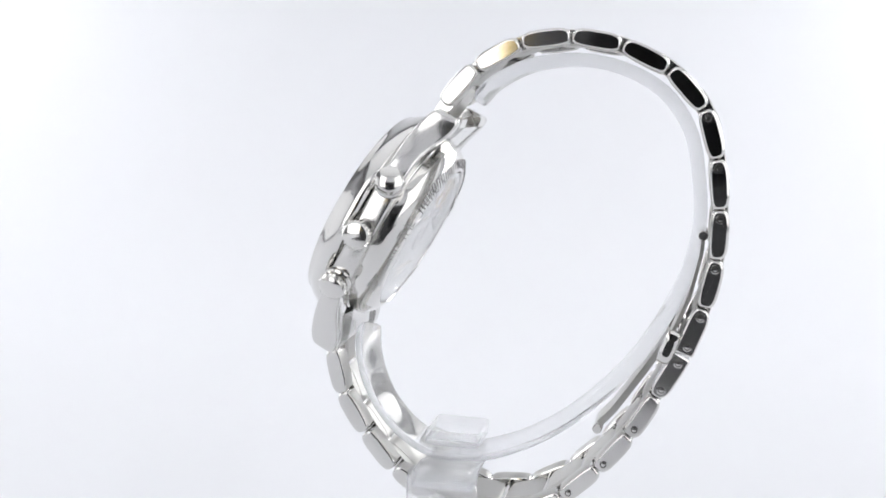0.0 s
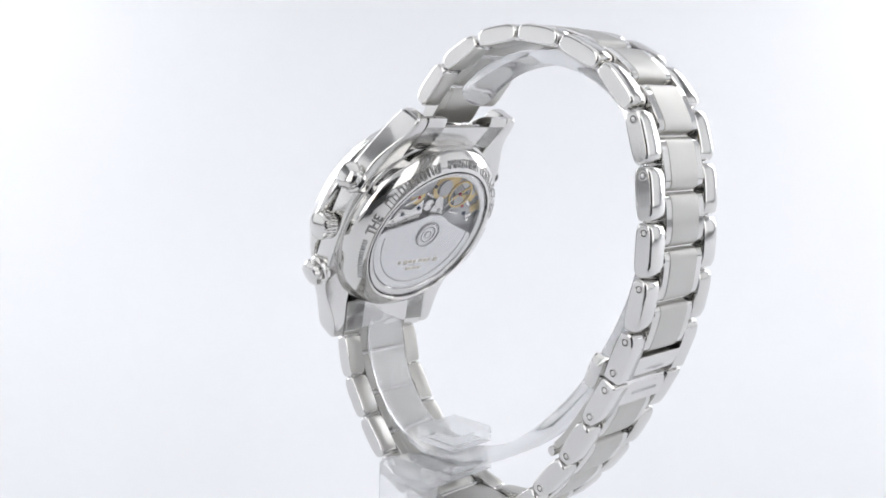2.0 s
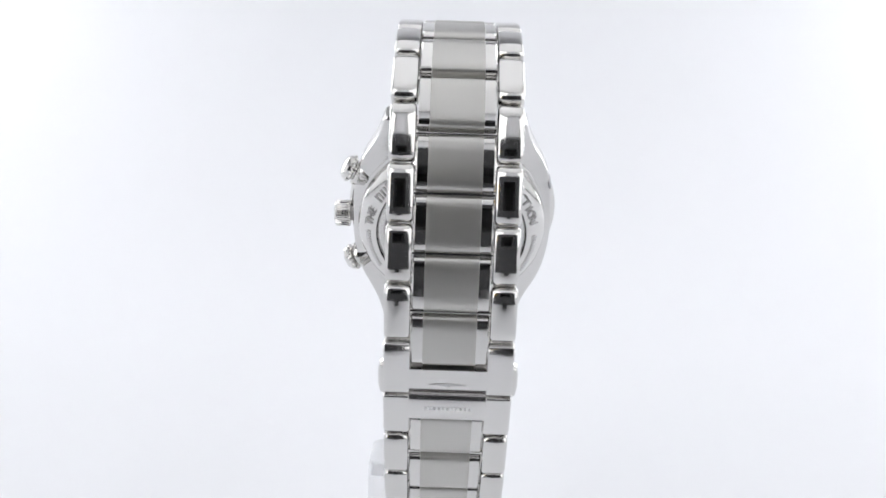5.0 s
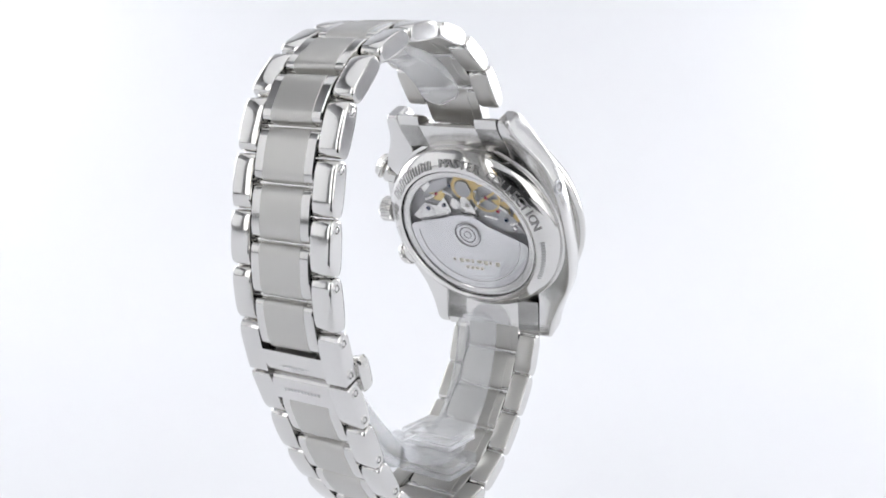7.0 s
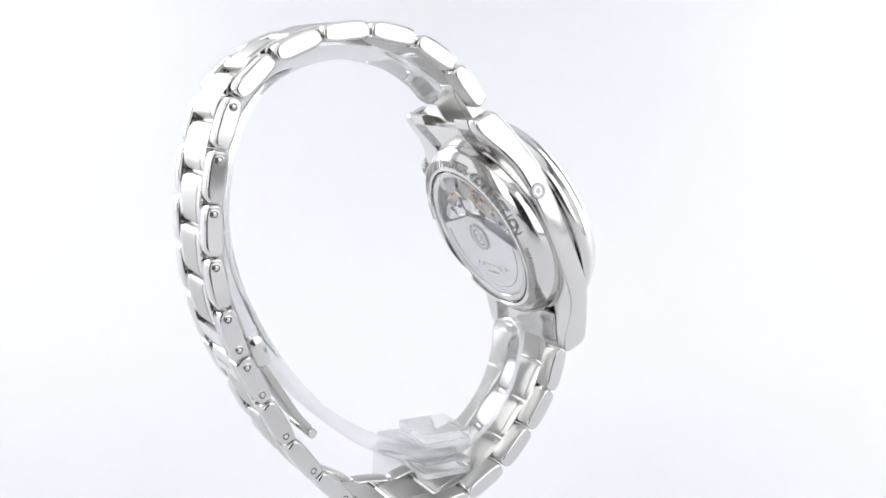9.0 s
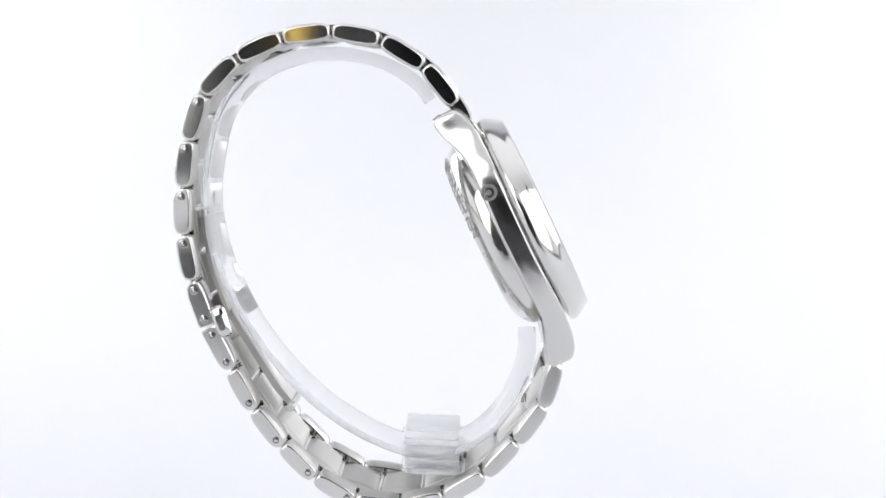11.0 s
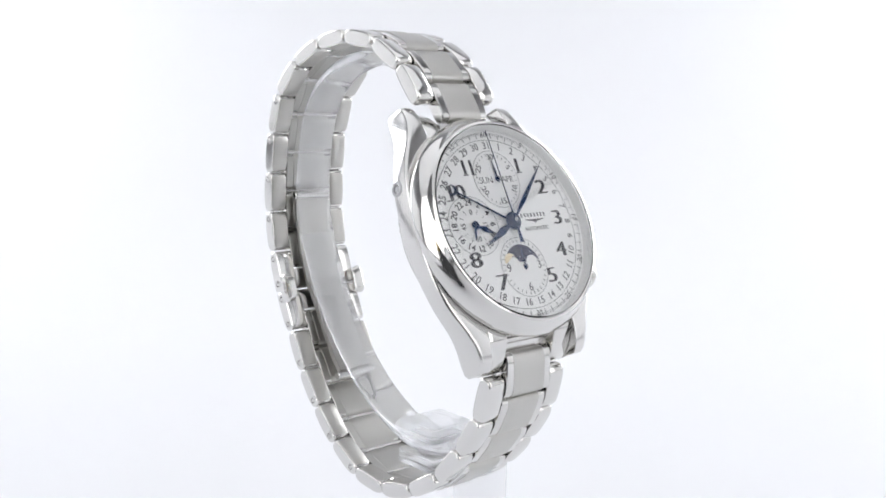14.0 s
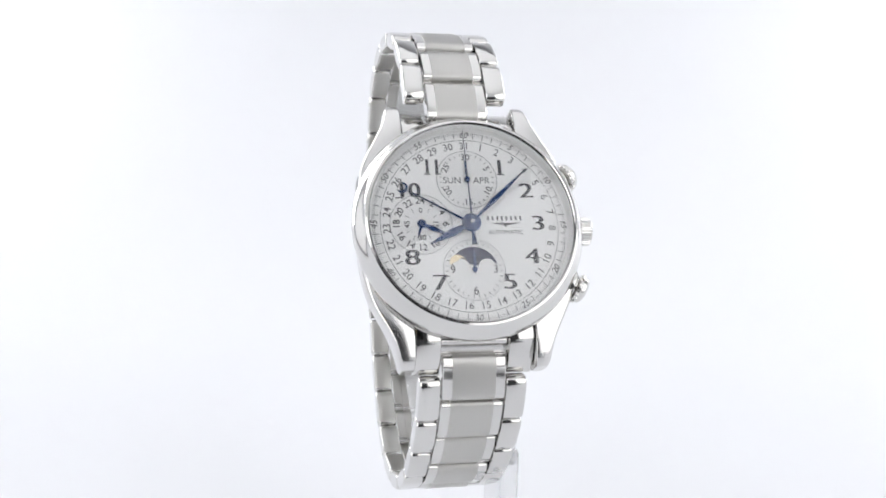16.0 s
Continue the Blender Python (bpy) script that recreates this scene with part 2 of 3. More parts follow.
def lug(sx, su):
    """Half a flank that runs out into a rounded lug."""
    # u, inner x, outer x, front n, back n
    rows = [(0.0, 16.0, 21.7, 0.0, -4.6), (4.0, 15.0, 21.6, 0.0, -4.55), (8.0, 13.0, 21.2, 0.02, -4.5), (11.0, 12.0, 20.7, 0.05, -4.4), (14.0, 11.75, 19.9, 0.05, -4.3),
            (16.6, 11.75, 18.7, 0.05, -4.4), (19.0, 11.75, 17.3, 0.0, -4.9), (21.0, 11.75, 16.3, -0.1, -5.6), (22.6, 11.75, 15.6, -0.3, -6.3), (24.2, 11.75, 15.1, -0.7, -6.9),
            (25.6, 11.75, 14.8, -1.2, -7.2), (26.6, 11.8, 14.6, -1.8, -7.2), (27.2, 12.0, 14.2, -2.5, -6.8)]
    rows = [[(v * (3 - j) + w * j) / 3 for v, w in zip(p, q)] for p, q in zip(rows, rows[1:]) for j in range(3)] + [list(rows[-1])]
    for _ in range(3):
        rows = [rows[0]] + [[(p + 2 * q + r) / 4 for p, q, r in zip(*rows[i - 1:i + 2])] for i in range(1, len(rows) - 1)] + [rows[-1]]
    rings = []
    for u, a, b, f, k in rows:
        ring = []
        for cx, cn, start, r in ((b, f, 0, 0.8), (a, f, 90, 0.3), (a, k, 180, 0.3), (b, k, 270, 0.6)):
            r = min(r, 0.42 * (b - a), 0.42 * (f - k))
            ox, on = (cx - r if start in (0, 270) else cx + r), (cn - r if start in (0, 90) else cn + r)
            ring += [(ox + r * math.cos(radians(start + 22.5 * j)), on + r * math.sin(radians(start + 22.5 * j))) for j in range(5)]
        rings.append([(sx * x, su * u, n) for x, n in ring])
    return slab(rings, 20)


for sx in (-1, 1):
    for su in (-1, 1):
        case_part("lug", lug(sx, su), FLANK, "", middle, 50)

# corrector in the flank, and the end pieces between the lugs
for u in (10.5,):
    turn = Matrix.Translation((-20.62, u, -3.0)) @ Matrix.Rotation(radians(-90), 4, "Y") @ Matrix.Rotation(radians(-10), 4, "X")
    bm = lathe([(0, 0.2), (0.5, 0.2), (0.62, 0.02), (0.95, 0.02), (1.02, 0.32), (1.45, 0.32), (1.6, 0.1), (1.65, -0.2)], 32)
    bm.transform(turn)
    case_part("corrector", bm, PLATE, "recessed date corrector", middle)
for su in (-1, 1):
    rows = []
    for u, f, k in ((19.2, 0.0, -5.2), (21.4, -0.2, -5.9), (22.6, -0.7, -6.3), (24.0, -1.6, -6.8), (25.4, -2.8, -7.2), (26.6, -4.2, -7.2), (27.3, -5.5, -7.0)):
        rows.append((su * u, f, k))
    for x0, x1 in ((-11.6, -6.65), (6.65, 11.6)):
        rings = [[(x0, u, k), (x1, u, k), (x1, u, f - 0.9), (x1 - 0.12, u, f - 0.66), (x1 - 0.4, u, f - 0.55), (x0 + 0.4, u, f - 0.55), (x0 + 0.12, u, f - 0.66), (x0, u, f - 0.9)] for u, f, k in rows]
        case_part("end_link", slab(rings, 8), POLISHED)
    rings = [[(-11.5, u, k), (11.5, u, k), (11.5, u, max(f - 3.2, k + 0.3)), (-11.5, u, max(f - 3.2, k + 0.3))] for u, f, k in rows[:5]]
    case_part("end_link", slab(rings, 4), SATIN)
    bar = lathe([(0, -6.5), (0.8, -6.5), (0.95, -6.35), (0.95, 6.35), (0.8, 6.5), (0, 6.5)], 20)
    bar.transform(Matrix.Translation((0, su * 21.6, -3.0)) @ Matrix.Rotation(math.pi / 2, 4, "Y"))
    case_part("spring_bar", bar, POLISHED)

case_part("bezel", lathe([(20.8, 0.15), (22.3, 0.3), (22.75, 0.7), (22.9, 1.2), (22.75, 2.0), (22.2, 3.1), (21.6, 3.9), (21.05, 4.55), (20.95, 4.95), (20.75, 5.2), (20.4, 5.3), (20.2, 5.15), (20.15, 4.4)], 144), POLISHED, "domed polished steel bezel")
case_part("inner_flange", lathe([(20.15, 4.5), (19.9, 4.4), (19.4, 2.25)], 120), DIAL, "pale inner ring round the dial")
crystal = case_part("crystal", lathe([(0, 5.75), (8, 5.7), (14, 5.6), (19.2, 5.4), (20.0, 5.2), (20.1, 4.9), (20.0, 4.4), (14, 4.55), (8, 4.65), (0, 4.7)], 120), GLASS, "clear sapphire crystal")
crystal.visible_shadow = False

# dial
DN = 2.3
dial = case_part("dial", disc(19.5, 1.6, DN, 120), DIAL, "silvered dial with fine engine-turned pattern")


def print_part(name, bm, mat, label="", n=DN):
    bm.transform(Matrix.Translation((0, 0, n)))
    return case_part(name, bm, mat, label, dial)


def ring(r0, r1, n0=0.0, n1=0.05, x=0.0, y=0.0, steps=64):
    bm = lathe([(r0, n0), (r0, n1), (r1, n1), (r1, n0)], steps)
    bm.transform(Matrix.Translation((x, y, 0)))
    return bm


def ticks(count, r0, r1, wide, skip=lambda i: False, cx=0.0, cy=0.0):
    out = []
    for i in range(count):
        if skip(i):
            continue
        a = 2 * math.pi * i / count
        b = block(-wide / 2, wide / 2, r0, r1, 0.0, 0.05)
        b.transform(at(cx, cy, 0, -a))
        out.append(b)
    return joined(*out)


print_part("minute_track", joined(ring(17.42, 17.5, steps=120), ticks(60, 17.9, 19.0, 0.13, lambda i: i % 5 == 0), ticks(300, 18.5, 19.0, 0.06)), GREY_INK, "fine printed minute track")
for k in range(12):
    a = radians(30 * k)
    txt = str(5 * k) if k else "60"
    flip = math.pi if 100 < 30 * k < 260 else 0.0
    bm = glyphs(txt, 1.75, 0.0, 0.25, 0.03)
    bm.transform(at(18.55 * math.sin(a), 18.55 * math.cos(a), 0.03, -a + flip))
    print_part("minute_numeral", bm, GREY_INK)
for k in range(1, 32):
    a = 2 * math.pi * k / 31
    flip = math.pi if 100 < math.degrees(a) < 260 else 0.0
    bm = glyphs(str(k), 2.05, 0.005, 0.0, 0.03)
    bm.transform(at(16.25 * math.sin(a), 16.25 * math.cos(a), 0.03, -a + flip))
    print_part("date_numeral", bm, GREY_INK)
for k in (1, 2, 3, 4, 5, 7, 8, 10, 11):
    a = radians(30 * k)
    r = 13.6
    bits = []
    for j in range(5):
        g = glyphs(str(k), 4.4, -0.075, 0.0, 0.05)
        g.transform(Matrix.Translation((0.085 * (j - 2), 0, 0.006 * j)))
        bits.append(g)
    for f in {1: (0.1,), 11: (-1.25, 1.25), 10: (-1.7,), 7: ()}.get(k, ()):
        bits.append(block(f - 0.62, f + 0.75, -1.52, -1.34, -0.04, 0.075))
    bm = joined(*bits)
    bm.transform(at(r * math.sin(a), r * math.cos(a), 0.05) @ Matrix.Diagonal(({11: 0.85, 10: 1.1, 1: 1.05}.get(k, 1.38), 1, 1, 1)))
    print_part("hour_numeral", bm, INK)

SUBS = ((0.0, 9.2), (-9.65, 0.0), (0.0, -9.2))
for sx, sy in SUBS:
    s = joined(lathe([(0, 0.02), (5.9, 0.02), (5.95, 0.06), (6.1, 0.06), (6.12, 0.0)], 72))
    s.transform(Matrix.Translation((sx, sy, 0)))
    print_part("subdial", s, SUBDIAL, "recessed silver subdial")
    print_part("subdial_ring", ring(5.97, 6.07, 0.05, 0.09, sx, sy), PALE_INK)
print_part("subdial_track", ticks(30, 5.0, 5.45, 0.12, lambda i: i % 5 == 0, *SUBS[0]), GREY_INK, "", DN + 0.03)
print_part("subdial_track", ticks(12, 4.9, 5.15, 0.2, lambda i: i % 2 == 1, *SUBS[1]), GREY_INK, "", DN + 0.03)
print_part("subdial_track", ticks(12, 2.7, 3.6, 0.08, lambda i: i % 3 == 0, *SUBS[1]), GREY_INK, "", DN + 0.03)
print_part("subdial_track", ticks(31, 5.0, 5.6, 0.12, lambda i: False, *SUBS[2]), GREY_INK, "", DN + 0.03)


def small_numbers(centre, r, items, size, mat=GREY_INK, turned=True, name="subdial_numeral"):
    for txt, deg in items:
        a = radians(deg)
        flip = math.pi if turned and 100 < deg % 360 < 260 else 0.0
        bm = glyphs(txt, size, 0.012, 0.0, 0.03)
        bm.transform(at(centre[0] + r * math.sin(a), centre[1] + r * math.cos(a), 0.05, (-a + flip) if turned else 0.0))
        print_part(name, bm, mat, "", DN + 0.03)


small_numbers(SUBS[0], 4.7, [("30", 0), ("5", 60), ("10", 120), ("15", 180), ("20", 240), ("25", 300)], 1.8)
small_numbers(SUBS[1], 4.75, [(str(2 * k), 30 * k) for k in range(1, 13)], 1.85, INK)
small_numbers(SUBS[1], 2.75, [("0", 0), ("15", 90), ("30", 180), ("45", 270)], 1.5)
small_numbers(SUBS[2], 4.2, [("3", 90), ("6", 180), ("9", 270)], 2.3, GREY_INK, False)
for txt, x in (("SUN", -3.0), ("APR", 2.9)):
    print_part("calendar_window", block(x - 2.2, x + 2.2, 8.15, 9.85, 0.0, 0.035), DIAL, "calendar window", DN + 0.03)
    bm = glyphs(txt, 1.9, 0.0, 0.0, 0.02)
    bm.transform(at(x, 9.0, 0.05))
    print_part("calendar_word", bm, GREY_INK, "", DN + 0.03)
bm = glyphs("AUTOMATIC", 1.2, 0.0, 0.0, 0.03)
bm.transform(at(6.9, -1.75, 0.03))
print_part("dial_word", bm, GREY_INK)
# maker's line as plain bars, with a winged mark below
print_part("maker_bars", joined(*[block(3.35 + 0.93 * i, 3.35 + 0.93 * i + 0.36, 0.75, 1.6, 0, 0.05) for i in range(8)]), GREY_INK)
print_part("maker_mark", prism([(3.9, 0.25), (10.0, 0.25), (8.1, -0.12), (7.5, -0.2), (6.95, -0.62), (6.4, -0.2), (5.8, -0.12)], 0, 0.05), GREY_INK, "small winged mark")

# moon phase
arc = [(4.6 * math.cos(radians(a)), -9.0 + 4.35 * math.sin(radians(a))) for a in range(12, 169, 6)]
low = [(-2.55 + 1.75 * math.cos(radians(a)), -8.75 + 1.75 * math.sin(radians(a))) for a in range(165, 9, -12)]
low += [(2.55 + 1.75 * math.cos(radians(a)), -8.75 + 1.75 * math.sin(radians(a))) for a in range(170, 14, -12)]
print_part("moon_disc", prism(arc + low, 0.0, 0.06), MOON_BLUE, "dark blue moon disc", DN + 0.03)
moon = [(-4.4 + 0.0 + 1.55 * math.cos(radians(a)) + 1.25, -7.75 + 1.55 * math.sin(radians(a))) for a in range(20, 200, 12)]
moon += [(-2.75 + 1.72 * math.cos(radians(a)), -8.45 + 1.72 * math.sin(radians(a))) for a in range(170, 30, -12)]
print_part("moon", prism(moon, 0.0, 0.1), MOON_GILT, "pale golden moon", DN + 0.03)
for x, y in ((-1.1, -6.0), (0.7, -5.6), (1.5, -6.5), (2.6, -6.3), (-0.4, -7.2), (0.6, -7.6), (3.2, -7.2), (-1.9, -6.6)):
    print_part("star", prism([(x + 0.16 * math.cos(k * math.pi / 4) * (1 if k % 2 else 0.45), y + 0.16 * math.sin(k * math.pi / 4) * (1 if k % 2 else 0.45)) for k in range(8)], 0.06, 0.1), DIAL, "", DN + 0.03)


# watch hands
def leaf(length, wide, tail=0.0, base=0.35, mid=0.42):
    pts = [(base, 0.4), (base * 0.7, length * 0.12), (wide, length * mid), (wide * 0.45, length * 0.8), (0.06, length)]
    out = [(x, y) for x, y in pts] + [(-x, y) for x, y in pts[::-1]] + [(-base * 0.8, -tail), (base * 0.8, -tail)]
    return out


def hand_part(name, outline, deg, n, label, centre=(0, 0), thick=0.18, extra=None):
    bm = prism(outline, 0, thick)
    if extra:
        bm = joined(bm, *extra)
    bm.transform(at(centre[0], centre[1], n, -radians(deg)))
    return case_part(name, bm, BLUED, label)


def hub(r, h, n=0.0):
    return lathe([(0, n + h), (r * 0.75, n + h), (r, n + h * 0.8), (r, n)], 28)


crescent = [(1.1 * math.cos(radians(a)), 14.95 + 1.1 * math.sin(radians(a))) for a in range(150, 391, 12)]
crescent += [(0.86 * math.cos(radians(a)), 15.3 + 0.9 * math.sin(radians(a))) for a in range(384, 155, -12)]
hand_part("date_pointer", [(0.24, 0), (0.1, 14.0), (-0.1, 14.0), (-0.24, 0)], -60.7, DN + 0.55, "thin blued pointer with a crescent tip", thick=0.12, extra=[prism(crescent, 0, 0.12)])
hand_part("hour_pointer", leaf(9.4, 0.8), -117.0, DN + 0.8, "blued leaf-shaped hour pointer", extra=[hub(1.85, 0.35)])
hand_part("minute_pointer", leaf(16.2, 0.52), 46.7, DN + 1.1, "blued leaf-shaped minute pointer", extra=[hub(1.6, 0.35)])
hand_part("seconds_pointer", [(0.12, 0), (0.05, 19.0), (-0.05, 19.0), (-0.12, 0), (-0.5, -4.6), (0.5, -4.6)], -1.2, DN + 1.4, "needle-thin blued seconds pointer", thick=0.12, extra=[hub(1.15, 0.4)])
cap = hub(0.42, 0.28, DN + 1.78)
case_part("centre_cap", cap, DARK_STEEL, "dark steel centre cap")
hand_part("subdial_pointer", leaf(5.2, 0.55, 0.9, 0.25), 114, DN + 0.3, "small blued leaf pointer", SUBS[1], 0.1, [hub(0.85, 0.2)])
hand_part("subdial_pointer", leaf(3.1, 0.25, 0.6, 0.15), 197, DN + 0.2, "small blued leaf pointer", SUBS[1], 0.08)
hand_part("subdial_pointer", leaf(4.0, 0.26, 0.8, 0.2), -3, DN + 0.3, "small blued leaf pointer", SUBS[0], 0.1, [hub(0.6, 0.2)])
hand_part("subdial_pointer", leaf(4.2, 0.3, 0.7, 0.2), 2, DN + 0.3, "small blued leaf pointer", SUBS[2], 0.1, [hub(0.55, 0.2)])

# crown and pushers
def radial(deg, n):
    """A space whose z axis points out of the case at that angle from 3 o'clock."""
    a = radians(deg)
    zx = Vector((math.cos(a), math.sin(a), 0))
    return Matrix(((0, -math.sin(a), zx.x, 0), (0, math.cos(a), zx.y, 0), (-1, 0, 0, n), (0, 0, 0, 1)))


def fluted(r, z0, z1, count=26):
    rings = []
    k = count * 4
    for z, s in ((z0, 0.9), (z0 + 0.3, 1.0), (z1 - 0.4, 1.0), (z1, 0.88)):
        rings.append([(s * (r + (0.16 if (i // 2) % 2 else -0.1)) * math.cos(2 * math.pi * i / k), s * (r + (0.16 if (i // 2) % 2 else -0.1)) * math.sin(2 * math.pi * i / k), z) for i in range(k)])
    return slab(rings, k)


crown = fluted(2.75, 22.3, 25.6)
crown.transform(radial(0, -2.2))
crown = case_part("crown", crown, POLISHED, "fluted steel winding crown")
bm = lathe([(0, 25.95), (1.4, 25.9), (2.3, 25.65), (2.4, 25.5)], 32)
bm.transform(radial(0, -2.2))
case_part("crown_cap", bm, POLISHED, "domed crown end", crown)
bm = lathe([(1.6, 20.5), (1.6, 22.4)], 24)
bm.transform(radial(0, -2.2))
case_part("stem", bm, DARK_STEEL, "", crown)
for deg in (28.0, -28.5):
    bm = lathe([(0, 26.75), (1.2, 26.68), (2.1, 26.4), (2.62, 25.95), (2.75, 25.4), (2.75, 24.6), (2.5, 24.35), (1.9, 24.2), (1.9, 23.9)], 40)
    bm.transform(radial(deg, -2.3))
    p = case_part("pusher", bm, POLISHED, "polished round chronograph pusher")
    bm = lathe([(1.9, 24.0), (2.6, 23.92), (2.95, 23.6), (3.0, 23.0), (2.8, 22.6), (2.5, 21.0)], 40)
    bm.transform(radial(deg, -2.3))
    case_part("collar", bm, POLISHED, "", p)
    bm = fluted(2.86, 24.5, 25.5, 20)
    bm.transform(radial(deg, -2.3))
    case_part("ribbed_edge", bm, POLISHED, "finely ribbed pusher edge", p)

# case back with a window on the movement
back = case_part("case_back", lathe([(20.35, -4.5), (20.3, -6.1), (20.15, -6.6), (19.85, -7.1), (19.4, -7.65), (18.9, -8.1), (18.3, -8.55), (17.6, -8.98), (17.0, -9.3), (16.5, -9.5), (16.2, -9.5), (16.0, -9.2), (15.9, -6.3)], 120), POLISHED, "polished steel case back ring with engraved letters")
glass = case_part("back_glass", lathe([(0, -9.35), (15.7, -9.35), (15.9, -9.2), (15.9, -8.7), (0, -8.7)], 96), GLASS, "clear case back window", back)
glass.visible_shadow = False


def back_space(x, y, n=0.0, turn=0.0):
    """Seen from behind: x to the viewer's right, y up, n towards the viewer."""
    return Matrix(((-1, 0, 0, 0), (0, 1, 0, 0), (0, 0, -1, 0), (0, 0, 0, 1))) @ at(x, y, n, turn)


def engraved(deg, width, height, r, n, slope):
    b = block(-width / 2, width / 2, -height / 2, height / 2, -0.02, 0.05)
    a = radians(deg)
    b.transform(back_space(r * math.sin(a), r * math.cos(a), n, -a) @ Matrix.Rotation(slope, 4, "X"))
    return b


# inscription round the upper rim; the maker's word stays plain bars
def rim_letter(bm, deg):
    a = radians(deg)
    bm.transform(back_space(17.85 * math.sin(a), 17.85 * math.cos(a), 9.16, -a) @ Matrix.Rotation(radians(-28), 4, "X"))
    case_part("engraved_letter", bm, ENGRAVED, "", back)


for word, start in (("THE", -82.0), ("MASTER", -6.0), ("COLLECTION", 30.0)):
    for i, ch in enumerate(word):
        rim_letter(glyphs(ch, 2.75, -0.01, 0.0, 0.07), start + i * 5.1)
for i in range(8):
    rim_letter(joined(block(-0.6, -0.36, -1.0, 1.0, -0.07, 0.07), block(0.36, 0.56, -1.0, 1.0, -0.07, 0.07), block(-0.36, 0.36, -1.0 if i % 2 else 0.8, -0.8 if i % 2 else 1.0, -0.07, 0.07)), -60.0 + i * 5.9)
for start, count in ((-120, 14), (90, 14)):
    tagged(case_part("fine_marks", joined(*[engraved(start + i * 2.3, 0.4, 0.95, 18.0, 9.03, radians(-28)) for i in range(count)]), FAINT, "", back), kind="stuff")

# movement
case_part("glass_seat", lathe([(14.35, -7.2), (14.35, -8.35), (14.55, -8.55), (15.7, -8.6), (15.85, -8.4), (15.85, -6.5)], 96), SATIN, "pale satin ring inside the case back window", back)
movement = case_part("movement_plate", disc(15.8, -6.6, -6.2, 72), DEEP_PLATE, "grey rhodium movement plate")


def move_part(name, bm, mat, label="", x=0.0, y=0.0, n=6.6, turn=0.0):
    bm.transform(back_space(x, y, n, turn))
    return case_part(name, bm, mat, label, movement)


def gear(r, teeth, thick, spokes=0):
    k = teeth * 4
    pts = [((r + (0.28 if i % 4 in (1, 2) else -0.12)) * math.cos(2 * math.pi * i / k), (r + (0.28 if i % 4 in (1, 2) else -0.12)) * math.sin(2 * math.pi * i / k)) for i in range(k)]
    return prism(pts, 0, thick)


move_part("gear", gear(2.7, 34, 0.4), BRASS, "gilt ratchet gear", 0.6, 11.0, 6.75)
move_part("gear", gear(1.7, 22, 0.5), PLATE, "", 0.6, 11.0, 7.1)
move_part("gear", gear(2.4, 28, 0.4), BRASS, "", 8.2, 6.2, 6.8)
move_part("gear", gear(1.6, 20, 0.4), BRASS, "", -6.2, 9.2, 6.8)
move_part("gear", gear(1.5, 18, 0.5), POLISHED, "", -9.6, 4.4, 7.0)
bal = joined(lathe([(3.0, 0), (3.0, 0.5), (3.35, 0.5), (3.35, 0), (3.0, 0)], 48), block(-3.2, 3.2, -0.25, 0.25, 0.1, 0.4))
move_part("balance_wheel", bal, BRASS, "gilt balance wheel", 6.0, 9.3, 7.2, 0.6)
for pts in ([(-13.5, 3), (-10, 6.5), (-7, 6.0), (-4.5, 8.4), (-3.5, 5.0), (-6, 2.0), (-11, 1.2)],
            [(2.5, 3.2), (5.4, 6.4), (4.6, 9.4), (7.0, 8.4), (11.6, 4.8), (13.6, 1.2), (7.0, 1.4)],
            [(-9.5, 9.0), (-6.5, 12.2), (-2.6, 13.6), (-3.0, 11.2), (-5.8, 9.6)],
            [(-1.6, 2.0), (-0.5, 8.6), (0.4, 9.2), (1.4, 8.4), (3.0, 4.4), (2.6, 2.0)],
            [(4.2, 12.6), (8.0, 11.8), (10.8, 9.2), (9.4, 8.6), (6.4, 11.0)]):
    move_part("bridge", prism(pts, 0.0, 0.7), POLISHED if pts[0][0] < -12 or pts[0][0] == -1.6 else PLATE, "bevelled movement bridge", 0, 0, 6.7)
for x, y, r, m in ((-9.2, 5.2, 0.5, BLUED), (-5.0, 6.4, 0.45, BLUED), (9.8, 4.2, 0.5, BLUED), (3.6, 10.8, 0.4, POLISHED), (8.2, 6.2, 0.4, RUBY), (6.0, 9.3, 0.45, RUBY), (-6.2, 9.2, 0.35, RUBY), (-2.5, 11.6, 0.4, BLUED), (11.6, 2.4, 0.45, POLISHED)):
    move_part("screw" if m is not RUBY else "jewel", disc(r, 0, 0.35, 16, 0.08), m, "", x, y, 7.35)
for x, y, w, h, turn in ((-8.0, 8.2, 3.2, 0.7, 0.5), (-3.4, 9.6, 2.6, 0.6, -0.4), (3.4, 7.2, 2.8, 0.6, 1.0), (9.6, 6.9, 2.4, 0.8, -0.7), (11.4, 3.4, 2.0, 0.6, 0.3), (-11.4, 4.6, 1.8, 0.7, 1.1), (-5.6, 4.0, 3.4, 0.6, 0.2), (6.2, 4.6, 3.0, 0.7, -0.25)):
    move_part("lever", block(-w / 2, w / 2, -h / 2, h / 2, 0.0, 0.35, 0.12, 1), POLISHED, "", x, y, 7.3, turn)
for x, y, r in ((-2.2, 6.9, 1.1), (3.2, 12.4, 1.2), (10.2, 8.3, 1.0), (-8.6, 10.6, 1.2), (12.6, 5.2, 0.9)):
    move_part("gear", gear(r, 16, 0.35), POLISHED if x < 0 else BRASS, "", x, y, 6.95)
